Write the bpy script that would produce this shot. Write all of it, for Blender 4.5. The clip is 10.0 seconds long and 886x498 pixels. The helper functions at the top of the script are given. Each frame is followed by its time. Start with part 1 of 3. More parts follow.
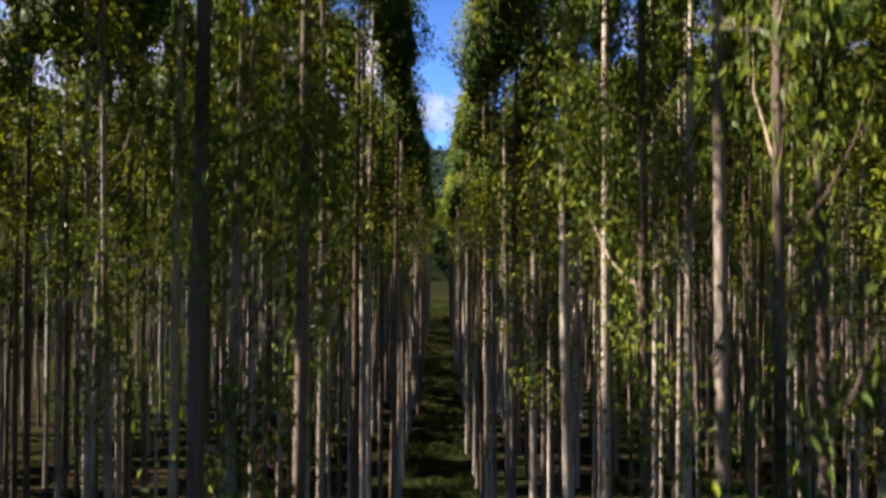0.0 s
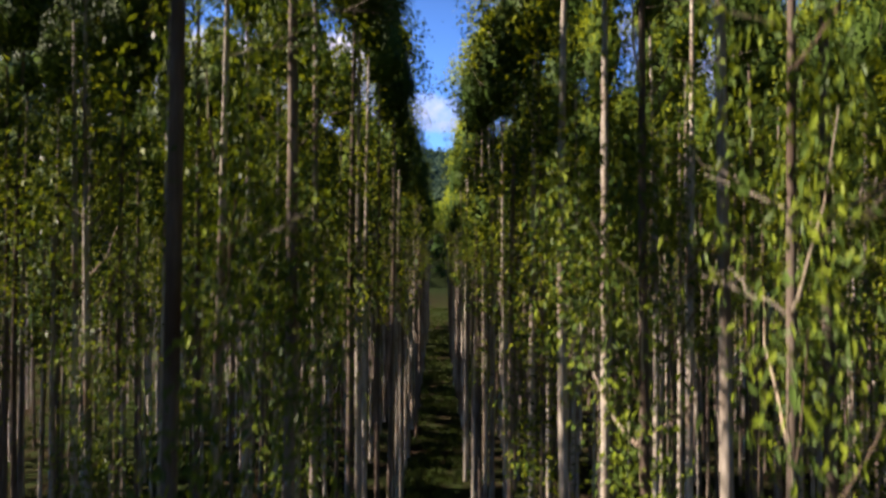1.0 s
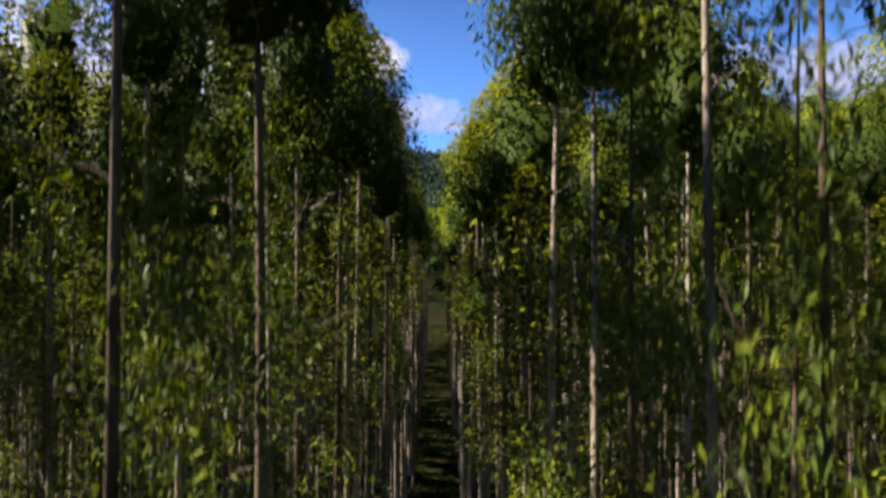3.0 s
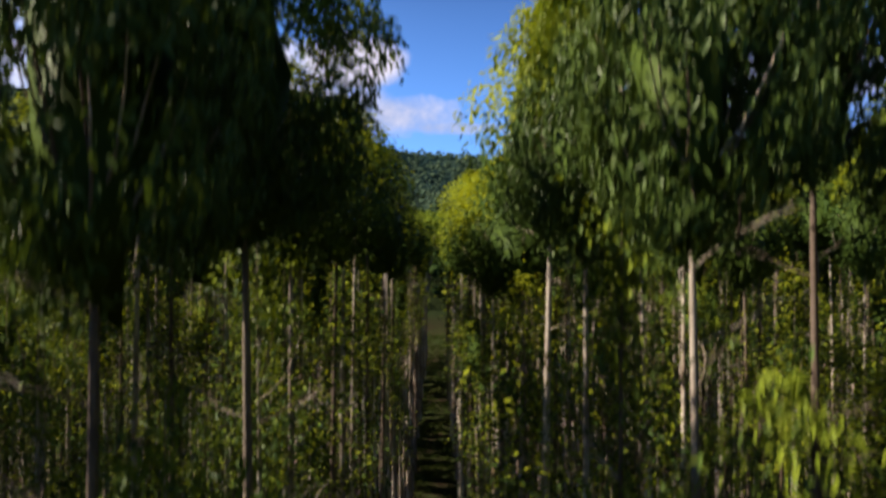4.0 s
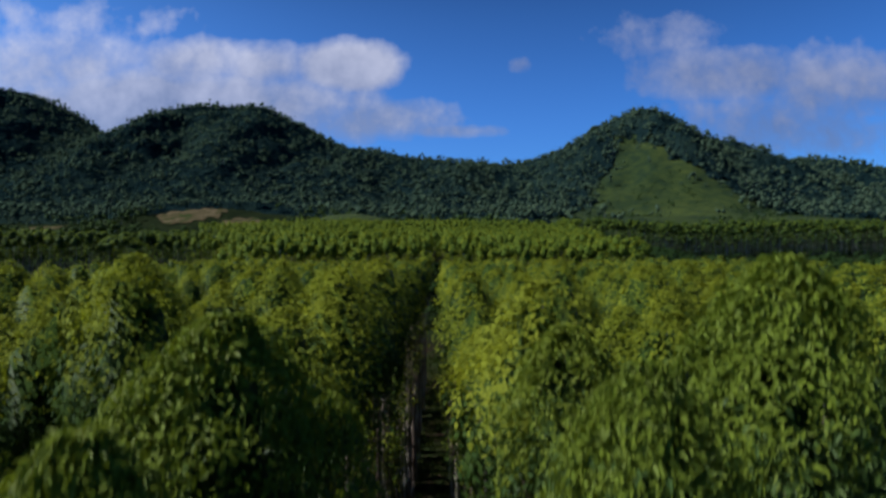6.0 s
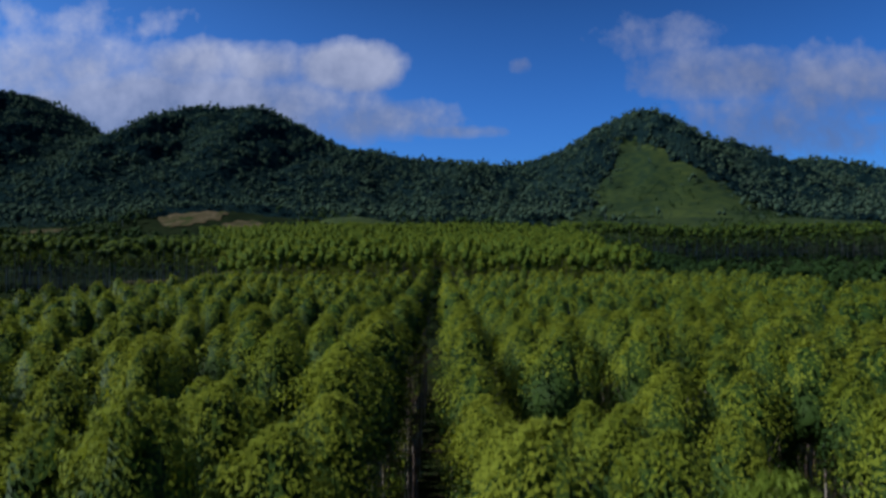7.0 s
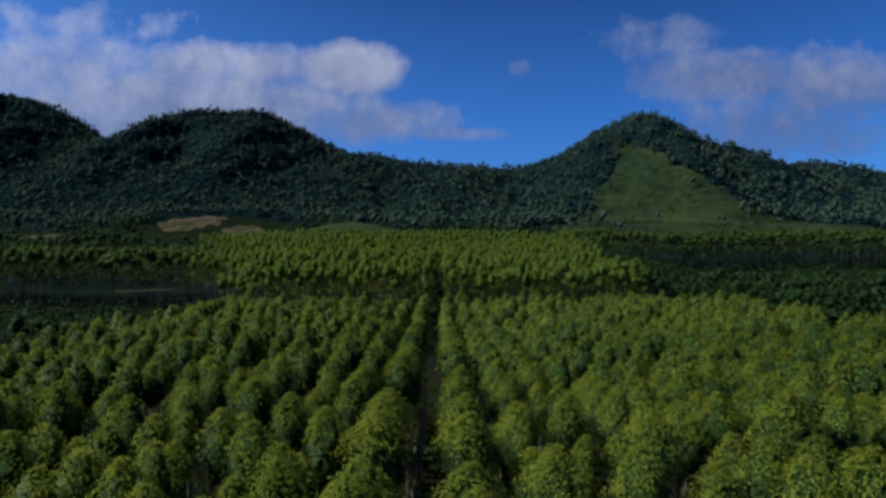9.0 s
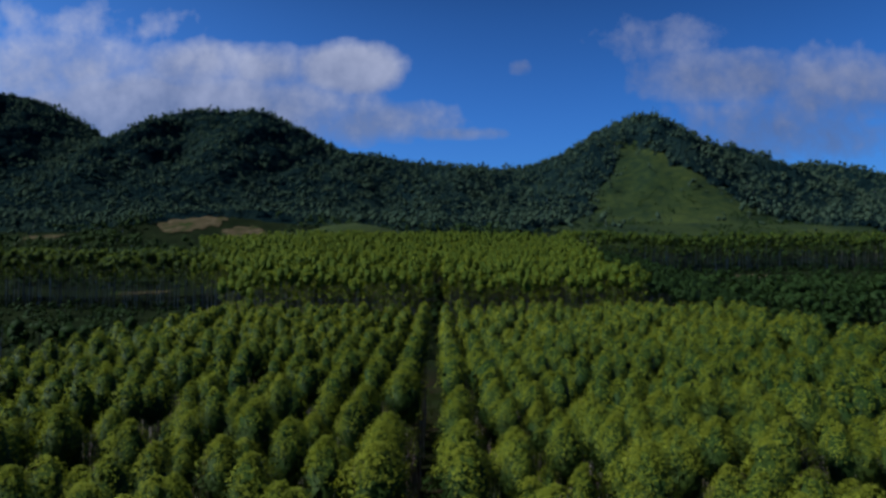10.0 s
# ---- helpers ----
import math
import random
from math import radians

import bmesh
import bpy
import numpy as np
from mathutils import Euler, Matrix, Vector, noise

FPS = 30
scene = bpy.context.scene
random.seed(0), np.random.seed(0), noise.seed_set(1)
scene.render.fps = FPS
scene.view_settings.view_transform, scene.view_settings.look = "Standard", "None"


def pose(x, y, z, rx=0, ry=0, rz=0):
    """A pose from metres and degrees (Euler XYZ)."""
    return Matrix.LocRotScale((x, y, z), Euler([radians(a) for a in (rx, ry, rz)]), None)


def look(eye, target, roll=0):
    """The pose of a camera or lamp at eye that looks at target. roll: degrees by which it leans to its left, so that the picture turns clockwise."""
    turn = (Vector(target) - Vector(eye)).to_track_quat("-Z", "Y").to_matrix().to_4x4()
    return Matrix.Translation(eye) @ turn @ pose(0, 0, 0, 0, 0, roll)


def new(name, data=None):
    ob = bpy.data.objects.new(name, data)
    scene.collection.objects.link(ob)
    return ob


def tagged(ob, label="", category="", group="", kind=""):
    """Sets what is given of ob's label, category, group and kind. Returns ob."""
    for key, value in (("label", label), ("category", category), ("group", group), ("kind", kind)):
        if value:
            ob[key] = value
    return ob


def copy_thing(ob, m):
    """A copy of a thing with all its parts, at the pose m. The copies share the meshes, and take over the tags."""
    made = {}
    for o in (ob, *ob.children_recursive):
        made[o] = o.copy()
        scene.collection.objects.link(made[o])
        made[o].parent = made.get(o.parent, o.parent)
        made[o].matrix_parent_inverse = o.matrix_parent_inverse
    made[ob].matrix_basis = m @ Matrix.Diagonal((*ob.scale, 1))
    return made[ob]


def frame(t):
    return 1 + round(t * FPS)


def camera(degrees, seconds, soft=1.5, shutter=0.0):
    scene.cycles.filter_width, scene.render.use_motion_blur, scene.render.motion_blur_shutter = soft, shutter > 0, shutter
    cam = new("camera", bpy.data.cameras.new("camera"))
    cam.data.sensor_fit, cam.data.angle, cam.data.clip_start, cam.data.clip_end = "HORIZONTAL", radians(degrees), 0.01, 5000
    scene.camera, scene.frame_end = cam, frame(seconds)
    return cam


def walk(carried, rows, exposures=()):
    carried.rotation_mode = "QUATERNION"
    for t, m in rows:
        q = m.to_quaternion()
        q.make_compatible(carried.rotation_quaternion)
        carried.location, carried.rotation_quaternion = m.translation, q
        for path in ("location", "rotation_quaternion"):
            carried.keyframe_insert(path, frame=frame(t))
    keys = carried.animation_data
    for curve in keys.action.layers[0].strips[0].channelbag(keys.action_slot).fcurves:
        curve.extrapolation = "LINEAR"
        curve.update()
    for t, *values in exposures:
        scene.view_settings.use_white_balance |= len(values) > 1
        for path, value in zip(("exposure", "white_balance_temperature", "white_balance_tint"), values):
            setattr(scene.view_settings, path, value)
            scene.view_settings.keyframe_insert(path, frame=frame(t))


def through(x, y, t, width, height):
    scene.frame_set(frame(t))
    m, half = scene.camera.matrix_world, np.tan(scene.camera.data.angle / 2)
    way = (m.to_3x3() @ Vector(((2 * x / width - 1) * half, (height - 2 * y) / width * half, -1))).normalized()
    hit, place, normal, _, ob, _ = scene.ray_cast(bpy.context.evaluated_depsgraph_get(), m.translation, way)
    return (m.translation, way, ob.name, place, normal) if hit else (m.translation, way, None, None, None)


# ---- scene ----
cam = camera(74.0, 10.0, soft=3.0, shutter=0.7)
# seconds, x, y, z in metres, yaw, pitch, roll in degrees: a drone that rises straight up out of a lane between planted trees
PATH = [
    (0.0, -0.108, -0.360, 12.631, -0.432, 0.803, -0.121),
    (0.5, -0.077, -0.237, 13.411, -0.450, 0.843, -0.125),
    (1.0, -0.031, -0.108, 14.196, -0.478, 0.895, -0.103),
    (1.5, 0.009, 0.013, 15.047, -0.515, 0.939, -0.066),
    (2.0, 0.050, 0.097, 15.871, -0.527, 0.939, -0.023),
    (2.5, 0.127, 0.188, 16.861, -0.527, 0.927, 0.015),
    (4.0, 0.307, 0.252, 19.918, -0.502, 0.985, 0.030),
    (4.5, 0.370, 0.190, 21.184, -0.498, 1.037, 0.028),
    (5.0, 0.423, 0.089, 22.309, -0.501, 1.118, 0.018),
    (5.5, 0.481, 0.012, 23.380, -0.497, 1.184, -0.003),
    (6.0, 0.521, 0.016, 24.391, -0.470, 1.213, -0.018),
    (7.5, 0.551, 0.032, 27.664, -0.392, 1.276, 0.050),
    (8.0, 0.563, -0.025, 28.690, -0.407, 1.315, 0.053),
    (8.5, 0.580, -0.099, 29.746, -0.424, 1.351, 0.048),
    (9.0, 0.596, -0.178, 30.748, -0.435, 1.373, 0.030),
    (9.5, 0.614, -0.258, 31.590, -0.431, 1.379, -0.012),
    (10.0, 0.637, -0.344, 32.164, -0.427, 1.341, -0.065),
]
# seconds, stops, kelvin, tint: the clip's camera closes down as it comes out of the trees
EXPOSURES = [(0.0, 1.82, 7300, 17), (1.2, 1.75, 7350, 16), (2.5, 1.55, 7500, 15), (4.5, 1.3, 7400, 11), (5.0, 1.15, 7000, 10), (5.6, 0.66, 6300, 9), (6.0, 0.36, 5900, 9), (7.5, 0.0, 5550, 9), (10.0, -0.04, 5550, 9)]
walk(cam, [(t, pose(x, y, z, 90 + pitch, roll, yaw)) for t, x, y, z, yaw, pitch, roll in PATH], EXPOSURES)

# ---- daylight ----
SUN_EL, SUN_AZ = 45.0, 270.0          # degrees above the horizon; from the left of the lane
SUN_POWER, SKY_POWER = 5.0, 0.062
sun_way = Vector((math.cos(radians(SUN_EL)) * math.sin(radians(SUN_AZ)), math.cos(radians(SUN_EL)) * math.cos(radians(SUN_AZ)), math.sin(radians(SUN_EL))))
sun_data = bpy.data.lights.new("sun", "SUN")
sun_data.energy, sun_data.angle, sun_data.color = SUN_POWER, radians(0.55), (1.0, 0.95, 0.86)
sun = new("sun", sun_data)
sun.matrix_world = look(tuple(sun_way * 400), (0, 0, 0))
world = bpy.data.worlds.new("sky")
scene.world = world
world.use_nodes = True
wn = world.node_tree
sky = wn.nodes.new("ShaderNodeTexSky")
sky.sky_type, sky.sun_disc = "NISHITA", False
sky.sun_elevation, sky.sun_rotation = radians(SUN_EL), radians(SUN_AZ)
sky.altitude, sky.air_density, sky.dust_density, sky.ozone_density = 300, 1.0, 3.0, 4.0
deep = wn.nodes.new("ShaderNodeMix")
deep.data_type, deep.blend_type = "RGBA", "MULTIPLY"
deep.inputs[0].default_value, deep.inputs[7].default_value = 1.0, (0.47, 0.92, 1.58, 1)
wn.links.new(sky.outputs["Color"], deep.inputs[6])
height = wn.nodes.new("ShaderNodeSeparateXYZ")
wn.links.new(wn.nodes.new("ShaderNodeTexCoord").outputs["Generated"], height.inputs[0])
haze = wn.nodes.new("ShaderNodeFloatCurve")
bow = haze.mapping.curves[0]
bow.points[0].location, bow.points[1].location = (0.0, 0.75), (1.0, 0.07)
for spot in ((0.14, 0.68), (0.36, 0.46), (0.52, 0.22), (0.7, 0.11)):
    bow.points.new(*spot)
haze.mapping.update()
wn.links.new(height.outputs[2], haze.inputs["Value"])
strong = wn.nodes.new("ShaderNodeMath")
strong.operation = "MULTIPLY"
strong.inputs[1].default_value = 2.0
wn.links.new(haze.outputs[0], strong.inputs[0])
veil = wn.nodes.new("ShaderNodeVectorMath")
veil.operation = "SCALE"
wn.links.new(deep.outputs[2], veil.inputs[0])
wn.links.new(strong.outputs[0], veil.inputs["Scale"])
wn.links.new(veil.outputs[0], wn.nodes["Background"].inputs["Color"])
wn.nodes["Background"].inputs["Strength"].default_value = SKY_POWER


# ---- materials ----
class Mat:
    """A node material with short ways to add and join nodes."""

    def __init__(self, name):
        self.mat = bpy.data.materials.new(name)
        self.mat.use_nodes = True
        self.tree = self.mat.node_tree
        self.bsdf = self.tree.nodes["Principled BSDF"]
        self.out = self.tree.nodes["Material Output"]

    def node(self, kind):
        return self.tree.nodes.new(kind)

    def link(self, a, b):
        self.tree.links.new(a, b)

    def value(self, n, **inputs):
        for key, v in inputs.items():
            sock = n.inputs[key.replace("_", " ")]
            if isinstance(v, bpy.types.NodeSocket):
                self.link(v, sock)
            else:
                sock.default_value = v
        return n

    def noise(self, scale, detail=4.0, rough=0.55, coords=None):
        n = self.value(self.node("ShaderNodeTexNoise"), Scale=scale, Detail=detail, Roughness=rough)
        if coords is not None:
            self.link(coords, n.inputs["Vector"])
        return n.outputs["Fac"]

    def coords(self, which="Object", scale=(1, 1, 1)):
        c = self.node("ShaderNodeTexCoord").outputs[which]
        m = self.node("ShaderNodeMapping")
        m.inputs["Scale"].default_value = scale
        self.link(c, m.inputs["Vector"])
        return m.outputs["Vector"]

    def ramp(self, fac, *stops):
        r = self.node("ShaderNodeValToRGB")
        e = r.color_ramp.elements
        while len(e) < len(stops):
            e.new(0.5)
        for el, (p, c) in zip(e, stops):
            el.position, el.color = p, (*c, 1) if len(c) == 3 else c
        self.link(fac, r.inputs["Fac"])
        return r.outputs["Color"]

    def mix(self, fac, a, b, blend="MIX"):
        m = self.node("ShaderNodeMix")
        m.data_type, m.blend_type = "RGBA", blend
        for sock, v in ((m.inputs[0], fac), (m.inputs[6], a), (m.inputs[7], b)):
            if isinstance(v, bpy.types.NodeSocket):
                self.link(v, sock)
            else:
                sock.default_value = v if isinstance(v, (int, float)) else (*v, 1)
        return m.outputs[2]

    def math(self, op, a, b=0.0, clamp=False):
        m = self.node("ShaderNodeMath")
        m.operation, m.use_clamp = op, clamp
        for sock, v in zip(m.inputs, (a, b)):
            if isinstance(v, bpy.types.NodeSocket):
                self.link(v, sock)
            else:
                sock.default_value = v
        return m.outputs[0]

    def bump(self, height, strength=0.3, distance=0.02):
        b = self.value(self.node("ShaderNodeBump"), Height=height, Strength=strength, Distance=distance)
        self.link(b.outputs["Normal"], self.bsdf.inputs["Normal"])


def leaf_material(name, stops, through=0.35, gloss=0.42, shine=0.03):
    """Leaves whose colour differs from leaf to leaf and from tree to tree, and that let some light through."""
    m = Mat(name)
    island = m.node("ShaderNodeNewGeometry").outputs["Random Per Island"]
    tree_random = m.node("ShaderNodeObjectInfo").outputs["Random"]
    patch = m.noise(0.28, 2.0, coords=m.coords("Object"))
    fac = m.math("ADD", m.math("ADD", m.math("MULTIPLY", island, 0.18), 0.13), m.math("MULTIPLY", m.math("ADD", tree_random, patch), 0.26))
    colour = m.ramp(fac, *stops)
    m.value(m.bsdf, Base_Color=colour, Roughness=gloss)
    m.bsdf.inputs["Specular IOR Level"].default_value = shine
    back = m.node("ShaderNodeBsdfTranslucent")
    m.link(m.mix(1.0, colour, (1.0, 0.95, 0.45), "MULTIPLY"), back.inputs["Color"])
    both = m.node("ShaderNodeMixShader")
    both.inputs[0].default_value = through
    m.link(m.bsdf.outputs[0], both.inputs[1])
    m.link(back.outputs[0], both.inputs[2])
    m.link(both.outputs[0], m.out.inputs["Surface"])
    return m.mat


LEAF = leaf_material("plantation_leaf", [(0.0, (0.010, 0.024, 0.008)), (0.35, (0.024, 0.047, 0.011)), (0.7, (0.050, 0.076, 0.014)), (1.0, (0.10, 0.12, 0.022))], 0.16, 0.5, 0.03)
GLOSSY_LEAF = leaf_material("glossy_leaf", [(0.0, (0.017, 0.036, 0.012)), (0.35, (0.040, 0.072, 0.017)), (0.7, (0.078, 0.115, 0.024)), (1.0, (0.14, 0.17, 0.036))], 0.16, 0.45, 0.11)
# Young growth is yellow-green; extra brightness on top stands in for sunlit crowns.
YOUNG_LIT = leaf_material("young_lit_leaf", [(0.0, (0.098, 0.13, 0.013)), (0.4, (0.165, 0.195, 0.018)), (0.75, (0.222, 0.245, 0.024)), (1.0, (0.28, 0.285, 0.034))], 0.38, 0.6)
FRESH_LIT_LEAF = leaf_material("fresh_lit_leaf", [(0.0, (0.075, 0.112, 0.013)), (0.4, (0.128, 0.170, 0.018)), (0.75, (0.18, 0.212, 0.024)), (1.0, (0.24, 0.26, 0.034))], 0.28, 0.5, 0.08)
FAR_LEAF = leaf_material("stand_leaf", [(0.0, (0.032, 0.058, 0.011)), (0.4, (0.072, 0.108, 0.014)), (0.75, (0.128, 0.160, 0.015)), (1.0, (0.20, 0.205, 0.02))], 0.3, 0.65)
# Forest green pushed towards blue to stand in for distance haze.
HAZY_WILD_LEAF = leaf_material("hazy_wild_leaf", [(0.0, (0.012, 0.026, 0.022)), (0.35, (0.030, 0.052, 0.036)), (0.7, (0.064, 0.090, 0.049)), (1.0, (0.12, 0.14, 0.07))], 0.12, 0.8, 0.0)
GRASS = leaf_material("grass_blade", [(0.0, (0.014, 0.026, 0.008)), (0.5, (0.030, 0.048, 0.012)), (1.0, (0.075, 0.082, 0.026))], 0.3, 0.6)
# dark bush green, reused as shade colour on the left stand and far slope
BUSH_SHADE_LEAF = leaf_material("bush_shade_leaf", [(0.0, (0.009, 0.022, 0.007)), (0.5, (0.022, 0.042, 0.011)), (1.0, (0.055, 0.075, 0.018))], 0.2, 0.6)


def bark_material(name, pale, grey, brown):
    m = Mat(name)
    c = m.coords("Object", (1, 1, 0.12))
    streak = m.noise(38.0, 5.0, 0.6, c)
    patch = m.noise(1.1, 3.0, 0.6, m.coords("Object", (1, 1, 0.55)))
    base = m.mix(m.ramp(streak, (0.35, (0, 0, 0)), (0.68, (1, 1, 1))), grey, pale)
    colour = m.mix(m.ramp(patch, (0.46, (0, 0, 0)), (0.66, (1, 1, 1))), base, brown)
    pick = m.math("FRACT", m.math("MULTIPLY", m.math("ADD", m.node("ShaderNodeObjectInfo").outputs["Random"], m.node("ShaderNodeNewGeometry").outputs["Random Per Island"]), 7.31))
    shade = m.ramp(pick, (0.0, (0.26, 0.21, 0.19)), (0.35, (0.42, 0.36, 0.33)), (0.6, (0.9, 0.87, 0.84)), (1.0, (1.15, 1.12, 1.08)))
    m.value(m.bsdf, Base_Color=m.mix(1.0, colour, shade, "MULTIPLY"), Roughness=0.85)
    m.bsdf.inputs["Specular IOR Level"].default_value = 0.15
    m.bump(streak, 0.5, 0.01)
    return m.mat


BARK = bark_material("pale_bark", (0.40, 0.36, 0.32), (0.25, 0.215, 0.185), (0.13, 0.088, 0.062))
DEAD = bark_material("dead_wood", (0.28, 0.24, 0.20), (0.20, 0.17, 0.14), (0.13, 0.105, 0.08))
TWIG = bark_material("twig_bark", (0.42, 0.36, 0.29), (0.28, 0.23, 0.18), (0.16, 0.11, 0.075))


def ground_material():
    m = Mat("plantation_ground")
    c = m.coords("Object")
    big, mid, fine = m.noise(0.05, 4, 0.6, c), m.noise(0.7, 5, 0.6, c), m.noise(9.0, 5, 0.65, c)
    soil = m.ramp(fine, (0.3, (0.009, 0.006, 0.005)), (0.7, (0.030, 0.019, 0.013)))
    grass = m.ramp(fine, (0.3, (0.007, 0.012, 0.005)), (0.7, (0.024, 0.033, 0.010)))
    cover = m.ramp(m.math("ADD", m.math("MULTIPLY", big, 0.5), m.math("MULTIPLY", mid, 0.5)), (0.42, (0, 0, 0)), (0.56, (1, 1, 1)))
    colour = m.mix(cover, soil, grass)
    sep = m.node("ShaderNodeSeparateXYZ")
    m.link(c, sep.inputs[0])
    # litter beyond the planted block, forest included, painted darker for shade under stands
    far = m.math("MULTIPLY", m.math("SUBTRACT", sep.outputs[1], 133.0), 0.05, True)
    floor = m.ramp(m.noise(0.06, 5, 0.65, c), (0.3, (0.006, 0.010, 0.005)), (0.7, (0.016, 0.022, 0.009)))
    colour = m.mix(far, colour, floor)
    m.value(m.bsdf, Base_Color=colour, Roughness=0.95)
    m.bsdf.inputs["Specular IOR Level"].default_value = 0.0
    m.bump(m.math("ADD", mid, m.math("MULTIPLY", fine, 0.4)), 0.6, 0.12)
    return m.mat


def soil_material():
    m = Mat("bare_field_soil")
    c = m.coords("Object")
    m.value(m.bsdf, Base_Color=m.ramp(m.noise(0.09, 7, 0.7, c), (0.40, (0.022, 0.038, 0.011)), (0.49, (0.058, 0.046, 0.024)), (0.64, (0.105, 0.082, 0.048))), Roughness=0.95)
    m.bsdf.inputs["Specular IOR Level"].default_value = 0.0
    m.bump(m.noise(0.4, 5, 0.6, c), 0.5, 0.3)
    return m.mat


def meadow_material():
    m = Mat("hill_grass")
    c = m.coords("Object")
    tone = m.math("ADD", m.math("MULTIPLY", m.noise(0.012, 6, 0.6, c), 0.5), m.math("MULTIPLY", m.noise(0.07, 6, 0.7, c), 0.5))
    m.value(m.bsdf, Base_Color=m.ramp(tone, (0.40, (0.008, 0.019, 0.008)), (0.5, (0.022, 0.036, 0.009)), (0.66, (0.048, 0.063, 0.013))), Roughness=0.95)
    m.bsdf.inputs["Specular IOR Level"].default_value = 0.1
    m.bump(m.noise(0.12, 6, 0.7, c), 0.7, 1.5)
    return m.mat


GROUND, SOIL, MEADOW = ground_material(), soil_material(), meadow_material()

# ---- helpers for meshes ----
rng = np.random.default_rng(7)


def mesh_of(name, verts, faces, material, more=None, which=None, smooth_faces=False, bulge=None):
    """A mesh from an array of places and an array (or list of arrays) of faces. more, which: a second material and the faces that take it.
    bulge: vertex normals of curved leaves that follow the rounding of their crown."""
    mesh = bpy.data.meshes.new(name)
    groups = faces if isinstance(faces, list) else [faces]
    groups = [np.asarray(g, dtype=np.int32) for g in groups if len(g)]
    mesh.vertices.add(len(verts))
    mesh.vertices.foreach_set("co", np.asarray(verts, dtype=np.float32).ravel())
    loops = np.concatenate([g.ravel() for g in groups])
    totals = np.concatenate([np.full(len(g), g.shape[1], dtype=np.int32) for g in groups])
    starts = np.concatenate([[0], np.cumsum(totals)[:-1]]).astype(np.int32)
    mesh.loops.add(len(loops))
    mesh.loops.foreach_set("vertex_index", loops)
    mesh.polygons.add(len(totals))
    mesh.polygons.foreach_set("loop_start", starts)
    mesh.polygons.foreach_set("loop_total", totals)
    mesh.update(calc_edges=True)
    mesh.polygons.foreach_set("use_smooth", [smooth_faces] * len(totals))
    mesh.materials.append(material)
    if more is not None:
        mesh.materials.append(more)
        mesh.polygons.foreach_set("material_index", np.asarray(which, dtype=np.int32))
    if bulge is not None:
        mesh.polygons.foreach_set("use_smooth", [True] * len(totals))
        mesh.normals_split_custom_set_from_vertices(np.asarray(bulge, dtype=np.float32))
    return mesh


def unit(v):
    return v / (np.linalg.norm(v, axis=-1, keepdims=True) + 1e-9)


def leaf_blades(places, face, length, width, rand, fine=False, hang=1.0, wobble=0.32):
    """Leaves at the given places, folded along the middle. face: the way each leaf's upper side looks; hang: how far the tips droop.
    fine: a lance-shaped blade of two halves; else a kite."""
    n = len(places)
    up = unit(face + rand.normal(0, wobble, (n, 3)))
    axis = np.array([0, 0, -hang]) + rand.normal(0, 0.75, (n, 3))
    axis = unit(axis - up * np.sum(axis * up, 1, keepdims=True))
    side = np.cross(up, axis)
    size = rand.uniform(0.65, 1.3, n)
    ln, wd = (length * size)[:, None], (width * size * rand.uniform(0.85, 1.15, n))[:, None]
    tip = places + axis * ln - up * ln * 0.12
    if not fine:
        middle = places + axis * ln * 0.42
        a, b = middle + side * wd * 0.5 - up * wd * 0.16, middle - side * wd * 0.5 - up * wd * 0.16
        return np.stack([places, b, tip, a], 1).reshape(-1, 3), np.arange(4 * n).reshape(-1, 4)
    low, high = places + axis * ln * 0.28 + up * ln * 0.02, places + axis * ln * 0.66 - up * ln * 0.03
    lift = up * wd * 0.14
    verts = np.stack([places, low + side * wd * 0.5 + lift, high + side * wd * 0.40 + lift, tip, high - side * wd * 0.40 + lift, low - side * wd * 0.5 + lift], 1).reshape(-1, 3)
    at = np.arange(n)[:, None] * 6
    return verts, np.concatenate([at + np.array([[3, 2, 1, 0]]), at + np.array([[5, 4, 3, 0]])])


def tube(path, radii, sides):
    """A tapered tube along a path."""
    path = np.asarray(path, dtype=float)
    d = np.gradient(path, axis=0)
    d /= np.linalg.norm(d, axis=1)[:, None]
    ref = np.where(np.abs(d[:, 2:]) > 0.9, np.array([[1.0, 0, 0]]), np.array([[0, 0, 1.0]]))
    u = np.cross(d, ref)
    u /= np.linalg.norm(u, axis=1)[:, None]
    v = np.cross(d, u)
    ang = np.arange(sides) * 2 * np.pi / sides
    ring = u[:, None, :] * np.cos(ang)[None, :, None] + v[:, None, :] * np.sin(ang)[None, :, None]
    verts = (path[:, None, :] + ring * np.asarray(radii)[:, None, None]).reshape(-1, 3)
    k, i = np.meshgrid(np.arange(len(path) - 1), np.arange(sides), indexing="ij")
    a, b = k * sides + i, k * sides + (i + 1) % sides
    faces = np.stack([a, b, b + sides, a + sides], -1).reshape(-1, 4)
    return verts, faces


def join(pieces):
    verts, faces, at = [], [], 0
    for v, f in pieces:
        verts.append(v)
        faces.append(f + at)
        at += len(v)
    return np.concatenate(verts), np.concatenate(faces)


def part(name, mesh, parent, label=""):
    ob = new(name, mesh)
    ob.parent = parent
    if label:
        tagged(ob, label)
    return ob


# ---- the land ----
def smooth(t):
    t = np.clip(t, 0, 1)
    return t * t * (3 - 2 * t)


